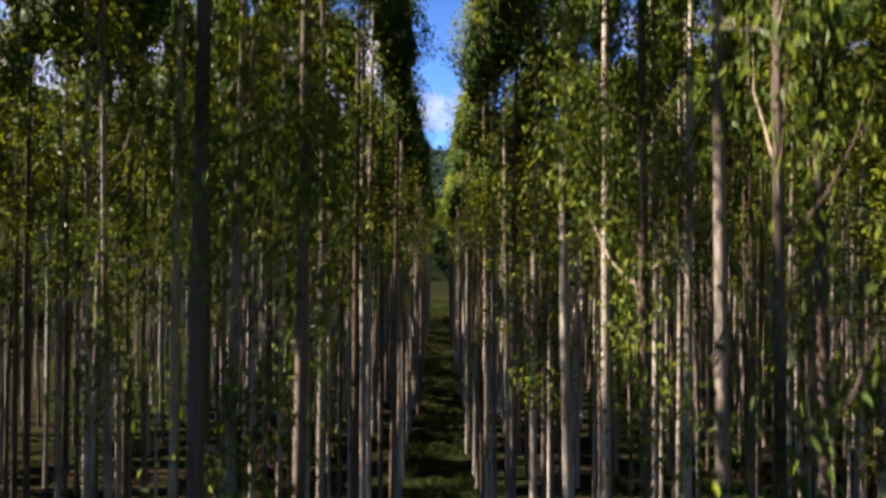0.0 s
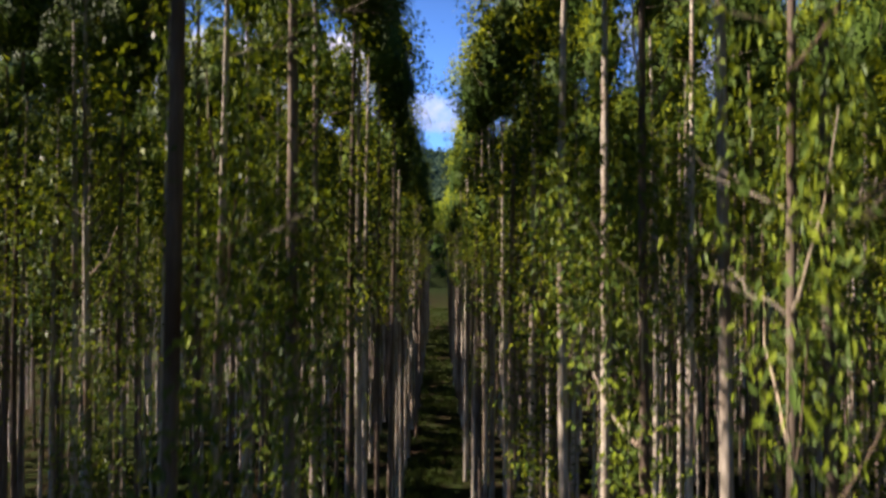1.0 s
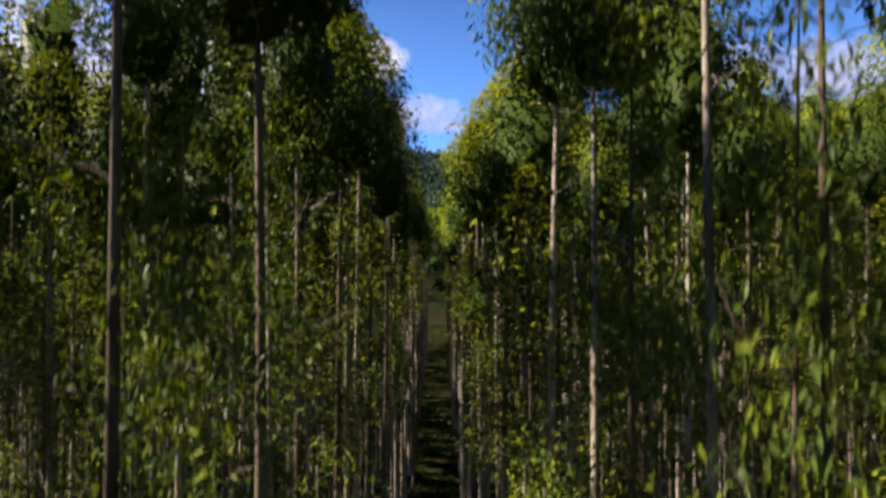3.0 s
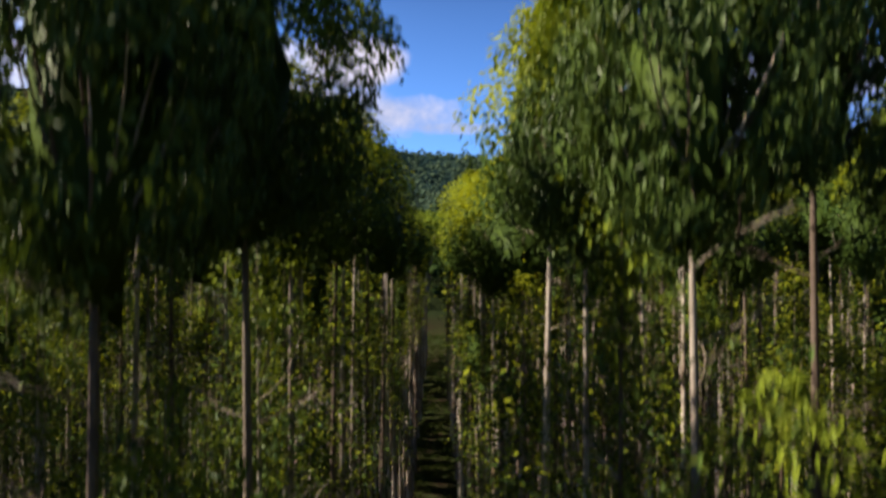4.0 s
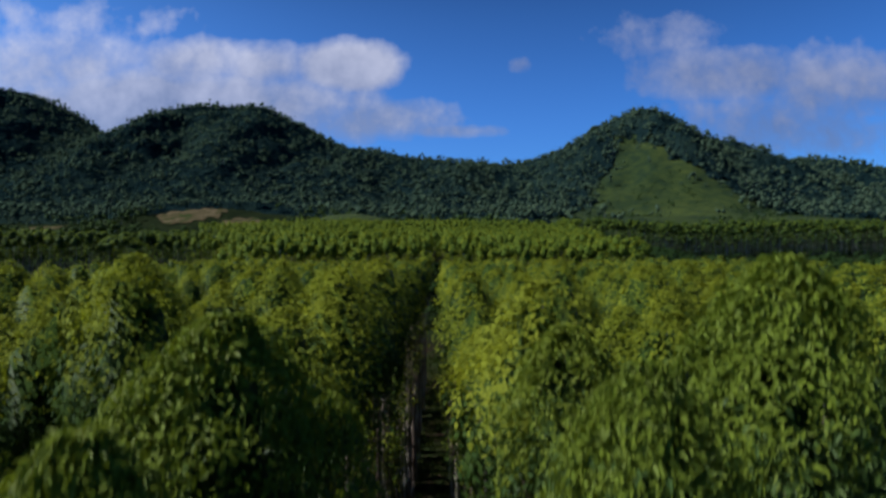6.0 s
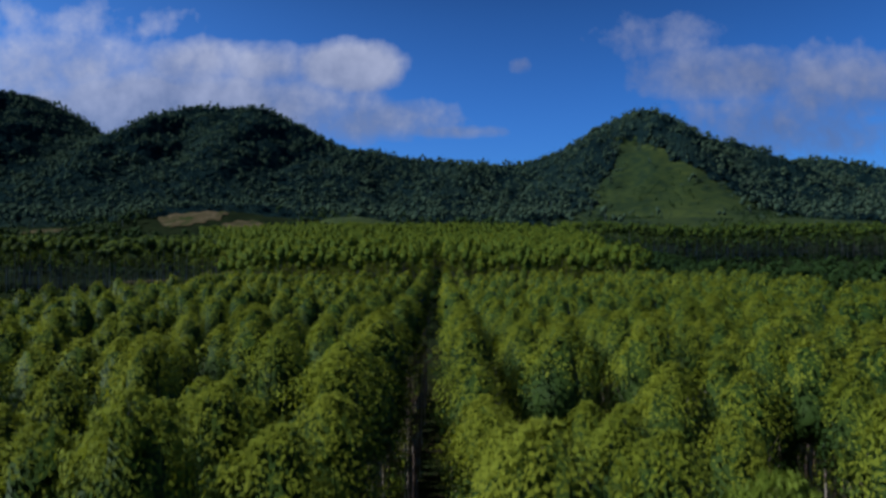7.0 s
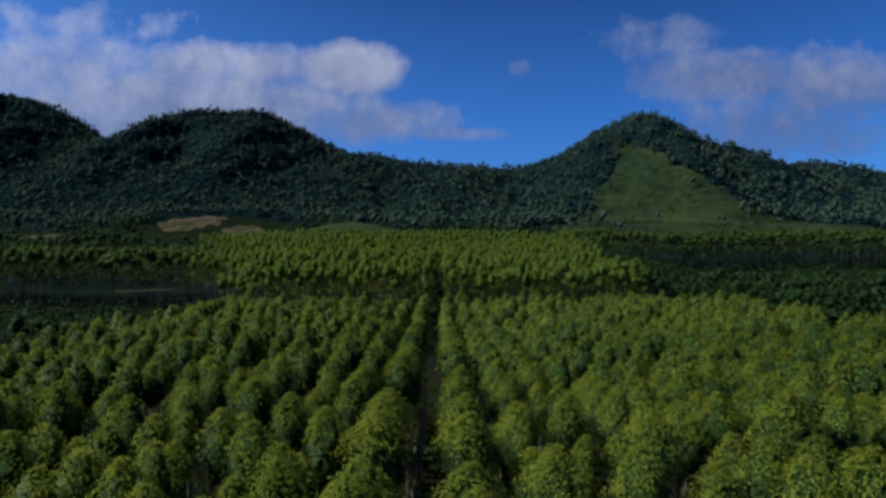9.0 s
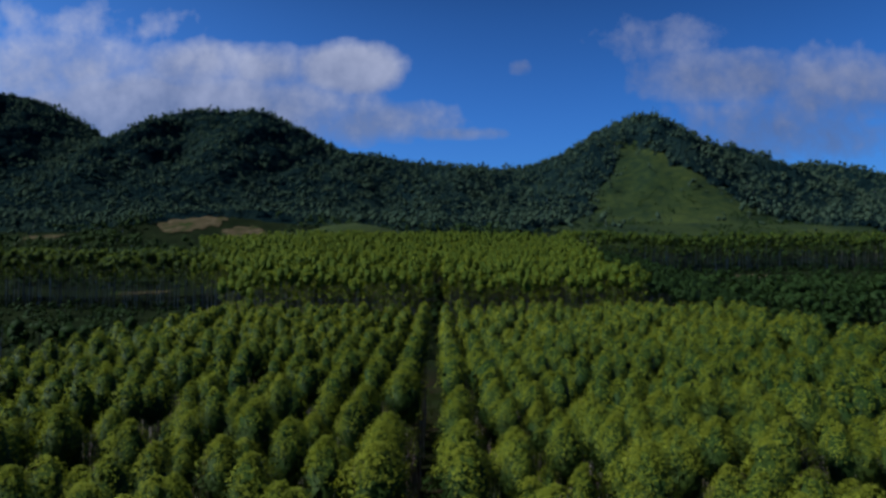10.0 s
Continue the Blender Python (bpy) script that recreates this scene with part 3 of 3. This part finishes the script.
# ---- scrub and hill forest ----
def bushy(name, label, sites, leaves, size, material, seed, stem=0.25):
    """Broad wild trees: each row is x, y, height, width; leaf clumps in an uneven crown over a short stem."""
    rand = np.random.default_rng(seed)
    s = np.array(sites)
    n = len(s)
    z0 = ground_z(s[:, 0], s[:, 1])
    lumps = 5
    c = rand.normal(0, 1, (n, lumps, 3)) * np.array([0.30, 0.30, 0.17])
    pick = rand.integers(0, lumps, (n, leaves))
    p = c[np.arange(n)[:, None], pick] + rand.normal(0, 1, (n, leaves, 3)) * np.array([0.17, 0.17, 0.13])
    places = np.stack([s[:, None, 0] + p[..., 0] * s[:, None, 3], s[:, None, 1] + p[..., 1] * s[:, None, 3],
                       z0[:, None] + s[:, None, 2] * (0.66 + p[..., 2])], -1).reshape(-1, 3)
    scale = np.repeat(s[:, 3], leaves)
    face = unit((p * np.array([1, 1, 1.4])).reshape(-1, 3) + np.array([0, 0, 0.2]))
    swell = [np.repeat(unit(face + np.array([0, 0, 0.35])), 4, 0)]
    lv, lf = leaf_blades(places, face, size * scale, size * 0.62 * scale, rand, hang=0.5, wobble=0.45)
    # close inner foliage: one uneven lump for each of the largest two clumps
    ring = np.array([[np.cos(t) * q, np.sin(t) * q, v] for v, q in ((-0.55, 0.75), (0.35, 0.85)) for t in np.arange(5) * 1.2566 + v] + [[0, 0, 1.0], [0, 0, -0.9]])
    lump_f = np.array([(j, (j + 1) % 5, 5 + (j + 1) % 5) for j in range(5)] + [(j, 5 + (j + 1) % 5, 5 + j) for j in range(5)]
                      + [(5 + j, 5 + (j + 1) % 5, 10) for j in range(5)] + [((j + 1) % 5, j, 11) for j in range(5)])
    cores, core_f = [lv], []
    for k in range(2):
        v = (c[:, None, k] + ring[None] * rand.uniform(0.75, 1.25, (n, 12, 1)) * np.array([0.26, 0.26, 0.19])) * np.stack([s[:, 3], s[:, 3], s[:, 2]], 1)[:, None]
        v = v + np.stack([s[:, 0], s[:, 1], z0 + 0.62 * s[:, 2]], 1)[:, None]
        core_f.append((np.arange(n)[:, None, None] * 12 + lump_f[None]).reshape(-1, 3) + sum(len(q) for q in cores))
        cores.append(v.reshape(-1, 3))
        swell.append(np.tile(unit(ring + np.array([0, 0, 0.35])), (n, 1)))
    stems, faces, at = [], [], 0
    for (x, y, h, w), z in list(zip(s[:, :4], z0))[::3]:
        v, f = tube([[x, y, z - 0.3], [x, y, z + h * 0.45], [x + 0.05 * w, y, z + h * 0.85]], [0.028 * h, 0.018 * h, 0.006 * h], 3)
        stems.append(v)
        faces.append(f + at)
        at += len(v)
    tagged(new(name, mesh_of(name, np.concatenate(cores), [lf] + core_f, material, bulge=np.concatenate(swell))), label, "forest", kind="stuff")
    tagged(new(name + "_stems", mesh_of(name + "_stems", np.concatenate(stems), np.concatenate(faces), BARK)), "grey stems of " + label, "tree stems", kind="stuff")


def slope_depth(x, y):
    """How many metres inside the open grass slope below the pointed hill a place lies (negative: outside)."""
    edge = 0.5 * np.sin(y / 23.0 + x / 60) + 0.5 * np.sin(x / 17.0 + y / 40.0) + 0.7 * np.sin(x / 7.0 - y / 9.0) + 0.6 * np.sin(x / 3.3 + y / 5.1) * np.sin(y / 12.0)
    first = np.interp(y, [540, 690, 900, 1075], [85, 130, 230, 340])
    last = np.interp(y, [540, 690, 840, 950, 1075], [540, 505, 448, 392, 358])
    return np.minimum(np.minimum(x - first, last - x) + 11 * edge, np.minimum(y - 545, 1078 - y + 12 * edge))


def grassy(x, y):
    return slope_depth(x, y) > 0


def canopy_material():
    m = Mat("hazy_forest_canopy")
    c = m.coords("Object")
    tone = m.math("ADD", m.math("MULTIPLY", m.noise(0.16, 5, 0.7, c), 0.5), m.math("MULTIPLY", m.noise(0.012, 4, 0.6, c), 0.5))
    # blue haze painted into the greens; darker than the crowns for shaded gaps
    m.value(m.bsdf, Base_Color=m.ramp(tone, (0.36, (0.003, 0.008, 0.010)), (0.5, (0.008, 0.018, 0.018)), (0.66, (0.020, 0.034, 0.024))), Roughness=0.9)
    m.bsdf.inputs["Specular IOR Level"].default_value = 0.0
    m.bump(m.noise(0.5, 5, 0.75, c), 1.0, 2.0)
    return m.mat


def hill_canopy():
    """The closed roof of the natural forest: a ragged sheet of small crowns a few metres over the ground."""
    r = np.random.default_rng(65)
    xs, ys = np.arange(-1240, 1240, 6.2), np.concatenate([np.arange(640, 1000, 5.5), np.arange(1000, 1400, 7.5)])
    gx, gy = np.meshgrid(xs, ys, indexing="ij")
    gx, gy = gx + r.normal(0, 1.6, gx.shape), gy + r.normal(0, 1.6, gy.shape)
    # the roof comes down to the ground at the forest's edges
    field_edge = np.hypot((gx + 233) / 62, (gy - 610) / 44) - 1
    rim = smooth(np.minimum(np.minimum((gy - 640) / 22, -slope_depth(gx, gy) / 16 + 0.5), field_edge / 0.25))
    gz = ground_z(gx, gy) - 0.3 + (5.3 + 4.0 * r.random(gx.shape) ** 2 - 2.5 * r.random(gx.shape) ** 3) * rim
    i, j = np.meshgrid(np.arange(len(xs) - 1), np.arange(len(ys) - 1), indexing="ij")
    mx, my = (gx[:-1, :-1] + gx[1:, 1:]) / 2, (gy[:-1, :-1] + gy[1:, 1:]) / 2
    open_field = (((mx + 233) / 62) ** 2 + ((my - 610) / 44) ** 2 < 1)
    ok = ~grassy(mx, my) & ~open_field & (np.abs(mx) < 0.85 * my + 60)
    a = (i * len(ys) + j)[ok]
    n = len(ys)
    quads = np.stack([a, a + n, a + n + 1, a + 1], -1).reshape(-1, 4)
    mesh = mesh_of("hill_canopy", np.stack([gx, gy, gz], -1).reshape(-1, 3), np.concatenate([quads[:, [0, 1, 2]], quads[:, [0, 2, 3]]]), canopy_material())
    tagged(new("hill_canopy", mesh), "closed natural hill forest canopy, dark green with painted blue haze and shade", "forest", kind="stuff")


hill_canopy()


def hill_sites(n, seed):
    r = np.random.default_rng(seed)
    x, y = r.uniform(-1250, 1250, n), r.uniform(600, 1420, n)
    field = (np.abs(x + 230) < 74) & (np.abs(y - 605) < 50)
    ok = (r.random(n) < np.where(grassy(x, y), 0.06 + 0.7 * np.exp(-slope_depth(x, y) / 22.0), 1.0)) & ~field & (np.abs(x) < 0.82 * y + 40) & (r.random(n) < np.clip((y - 560) / 160, 0.25, 1))
    x, y = x[ok], y[ok]
    h = 6.5 + 12.5 * r.random(len(x)) ** 1.4 + np.where(r.random(len(x)) < 0.06, 3.5, 0.0)
    return np.stack([x, y, h, h * r.uniform(0.5, 0.85, len(x))], 1)


def scrub_sites(n, x0, x1, y0, y1, h0, h1, seed, keep):
    r = np.random.default_rng(seed)
    x, y = r.uniform(x0, x1, n), r.uniform(y0, y1, n)
    ok = keep(x, y)
    x, y = x[ok], y[ok]
    h = r.uniform(h0, h1, len(x))
    return np.stack([x, y, h, h * r.uniform(0.6, 1.0, len(x))], 1)


bushy("hill_forest", "dark green natural forest on the hills", hill_sites(15000, 61), 16, 0.19, HAZY_WILD_LEAF, 71)
bushy("slope_scrub", "scattered bushes on the grass slope", scrub_sites(3000, 80, 540, 550, 1110, 2.0, 6, 62, lambda x, y: grassy(x, y) & ((np.sin(x / 31) * np.sin(y / 37) > 0.1) | ((y < 640) & (np.sin(x / 19 + y / 30) > 0.55)))), 10, 0.3, BUSH_SHADE_LEAF, 72)
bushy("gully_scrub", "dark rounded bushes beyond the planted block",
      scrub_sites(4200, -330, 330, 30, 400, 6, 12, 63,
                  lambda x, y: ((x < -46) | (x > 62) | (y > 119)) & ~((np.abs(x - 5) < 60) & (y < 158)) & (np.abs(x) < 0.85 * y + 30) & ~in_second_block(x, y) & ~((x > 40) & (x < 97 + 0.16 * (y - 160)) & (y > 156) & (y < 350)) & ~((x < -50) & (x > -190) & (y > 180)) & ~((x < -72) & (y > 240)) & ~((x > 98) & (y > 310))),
      46, 0.19, BUSH_SHADE_LEAF, 73)


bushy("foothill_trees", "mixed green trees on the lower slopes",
      scrub_sites(2100, -430, 420, 318, 650, 6, 13, 64, lambda x, y: ~((x > 98) & (y < 440)) & ~in_second_block(x, y) & ~grassy(x, y) & (((x + 228) / 78) ** 2 + ((y - 596) / 66) ** 2 > 1) & (((x + 400) / 34) ** 2 + ((y - 590) / 40) ** 2 > 1) & (((x + 70) / 100) ** 2 + ((y - 560) / 55) ** 2 > 1)), 12, 0.3, BUSH_SHADE_LEAF, 74)


# low bushes, with dark ones added as the shade behind the left stems
bushy("stand_undergrowth", "low dark bushes under the far stands, some added in place of shade",
      scrub_sites(4600, -300, 350, 140, 440, 2.0, 5.0, 66, lambda x, y: ((x < -60) & ((y < 246) | (y > 306)) & (y < 345) & ~in_second_block(x, y)) | ((x > 88) & (y > 305) & (((x - 200) / 15) ** 2 + ((y - 365) / 17) ** 2 > 1))), 8, 0.36, BUSH_SHADE_LEAF, 75)


def sheet(name, label, x0, x1, y0, y1, n, inside, material, lift):
    """A thin cover that follows the ground inside an outline."""
    xs, ys = np.linspace(x0, x1, n), np.linspace(y0, y1, n)
    gx, gy = np.meshgrid(xs, ys, indexing="ij")
    i, j = np.meshgrid(np.arange(n - 1), np.arange(n - 1), indexing="ij")
    ok = inside((gx[:-1, :-1] + gx[1:, 1:]) / 2, (gy[:-1, :-1] + gy[1:, 1:]) / 2)
    # only what hangs together with the middle of the outline
    start = np.argwhere(ok)
    todo = [tuple(start[np.argmin(np.sum((start - start.mean(0)) ** 2, 1))])]
    whole = np.zeros_like(ok)
    while todo:
        p, q = todo.pop()
        if 0 <= p < n - 1 and 0 <= q < n - 1 and ok[p, q] and not whole[p, q]:
            whole[p, q] = True
            todo += [(p + 1, q), (p - 1, q), (p, q + 1), (p, q - 1)]
    ok = whole
    a = (i * n + j)[ok]
    mesh = mesh_of(name, np.stack([gx, gy, ground_z(gx, gy) + lift], -1).reshape(-1, 3), np.stack([a, a + n, a + n + 1, a + 1], -1).reshape(-1, 4), material)
    mesh.polygons.foreach_set("use_smooth", [True] * len(mesh.polygons))
    tagged(new(name, mesh), label, "field", kind="structure")


def blob(x0, y0, w, d):
    return lambda x, y: ((x - x0) / w) ** 2 + ((y - y0) / d) ** 2 + 0.35 * np.sin(x / 9.0) * np.sin(y / 11.0) + 0.3 * np.sin(x / 3.1 + y / 4.0) < 1


sheet("hill_meadow", "open green grass slope below the pointed hill", 60, 620, 540, 1100, 150, grassy, MEADOW, 1.2)
sheet("lower_meadow", "light green grassland at the foot of the hills", -190, 60, 480, 640, 60, blob(-70, 560, 105, 60), MEADOW, 0.8)
sheet("bare_field", "pale bare field at the foot of the hills", -330, -210, 570, 690, 70, blob(-262, 626, 32, 26), SOIL, 1.0)
sheet("bare_plot", "smaller brown bare plot beside the pale field", -235, -155, 550, 640, 60, blob(-196, 596, 22, 24), SOIL, 1.0)
sheet("far_field", "small pale bare field at the foot of the dark hill", -440, -360, 560, 630, 40, blob(-402, 596, 20, 18), SOIL, 0.8)
sheet("clearing", "small bare clearing among dark trees", 175, 225, 340, 390, 24, blob(200, 365, 13, 15), SOIL, 0.6)
sheet("bare_track", "bare pinkish track behind the dark stand", -200, -95, 286, 316, 44, blob(-153, 300, 18, 6), SOIL, 0.6)


# ---- grass in the lane ----
def grass(name, label, n, x0, x1, y0, y1, size, seed):
    r = np.random.default_rng(seed)
    tuft = np.stack([r.uniform(x0, x1, n), y0 + (y1 - y0) * r.random(n) ** 1.3], 1)
    tuft = tuft[wave(tuft[:, 0], tuft[:, 1], 4.0, 9) > -0.25]
    at = np.repeat(tuft, 6, axis=0) + r.normal(0, 0.1, (len(tuft) * 6, 2))
    places = np.stack([at[:, 0], at[:, 1], ground_z(at[:, 0], at[:, 1]) - 0.02], 1)
    face = unit(r.normal(0, 1, (len(places), 3)) * np.array([1, 1, 0.2]))
    tagged(new(name, mesh_of(name, *leaf_blades(places, face, size, size * 0.16, r, hang=-2.2), GRASS)), label, "grass", kind="stuff")


grass("lane_grass", "rough green grass in the lane", 4200, -1.9, 1.9, -12, 132, 0.42, 81)
grass("forest_floor_grass", "sparse grass and low weeds under the rows", 3000, -24, 24, 18, 90, 0.38, 82)


# ---- clouds ----
def cloud_bank(name, label, puffs, seed, grey, bright):
    """A far bank of cloud on one sheet: soft lobes (x, z, half width, half height, density) broken up by noise."""
    far = 4300.0
    m = Mat(name)
    sep = m.node("ShaderNodeSeparateXYZ")
    c = m.coords("Object")
    m.link(c, sep.inputs[0])
    puffy, wisp = m.noise(0.0030, 4.0, 0.5, c), m.noise(0.0105, 6.0, 0.6, c)
    broken = m.math("ADD", m.math("SUBTRACT", puffy, 0.5), m.math("MULTIPLY", m.math("SUBTRACT", wisp, 0.5), 0.4))
    body = None
    for x, z, w, h, d in puffs:
        dx = m.math("DIVIDE", m.math("SUBTRACT", sep.outputs[0], x), w)
        dz = m.math("DIVIDE", m.math("SUBTRACT", sep.outputs[2], z), h)
        lobe = m.math("MULTIPLY", m.math("SUBTRACT", 1.0, m.math("ADD", m.math("MULTIPLY", dx, dx), m.math("MULTIPLY", dz, dz))), d)
        body = lobe if body is None else m.math("MAXIMUM", body, lobe)
    cover = m.math("ADD", body, m.math("MULTIPLY", broken, 1.7))
    alpha = m.ramp(cover, (-0.0, (0, 0, 0)), (0.35, (0.34, 0.34, 0.34)), (0.75, (0.66, 0.66, 0.66)), (1.0, (0.8, 0.8, 0.8)))
    # sunlit tops painted in: tone runs from grey to bright with height
    lift = m.math("MULTIPLY", m.math("SUBTRACT", sep.outputs[2], 1000.0), 0.0007, True)
    tone = m.ramp(m.math("ADD", m.math("MULTIPLY", m.math("ADD", m.noise(0.0022, 5, 0.55, c), broken), 0.6), m.math("MULTIPLY", lift, 0.8)), (0.30, grey), (0.78, bright))
    # the sheet glows by itself in place of daylight on the cloud
    glow, clear, both = m.node("ShaderNodeEmission"), m.node("ShaderNodeBsdfTransparent"), m.node("ShaderNodeMixShader")
    m.link(tone, glow.inputs["Color"])
    glow.inputs["Strength"].default_value = 1.0
    m.link(alpha, both.inputs[0])
    m.link(clear.outputs[0], both.inputs[1])
    m.link(glow.outputs[0], both.inputs[2])
    m.link(both.outputs[0], m.out.inputs["Surface"])
    x0, x1 = min(p[0] - 1.5 * p[2] for p in puffs), max(p[0] + 1.5 * p[2] for p in puffs)
    z0, z1 = min(p[1] - 1.6 * p[3] for p in puffs), max(p[1] + 1.6 * p[3] for p in puffs)
    verts = [(x0, 0, z0), (x1, 0, z0), (x1, 0, z1), (x0, 0, z1)]
    ob = tagged(new(name, mesh_of(name, np.array(verts), np.array([[0, 1, 2, 3]]), m.mat)), label, "cloud", kind="structure")
    ob.location = (0, far + seed, 0)


cloud_bank("backdrop_cloud_bank", "broad white and grey bank of cumulus", [
    (-1782, 1460, 480, 250, 1.1), (-1265, 1450, 380, 220, 1.0), (-666, 1460, 480, 240, 1.5), (-2850, 1430, 900, 360, 0.9), (-1968, 1150, 1800, 380, 1.3),
    (-500, 1060, 760, 190, 0.8), (-40, 985, 620, 60, 0.65), (-2880, 1780, 1100, 170, 0.35)], 0, (0.20, 0.215, 0.29), (0.52, 0.50, 0.56))
cloud_bank("backdrop_grey_clouds", "soft grey clouds over the far ridge", [
    (2290, 1420, 980, 240, 0.95), (2990, 1340, 760, 330, 0.9), (1670, 1660, 560, 180, 0.3), (2580, 1020, 980, 300, 0.6), (604, 1480, 105, 75, 0.55)], 20, (0.125, 0.145, 0.225), (0.32, 0.32, 0.40))
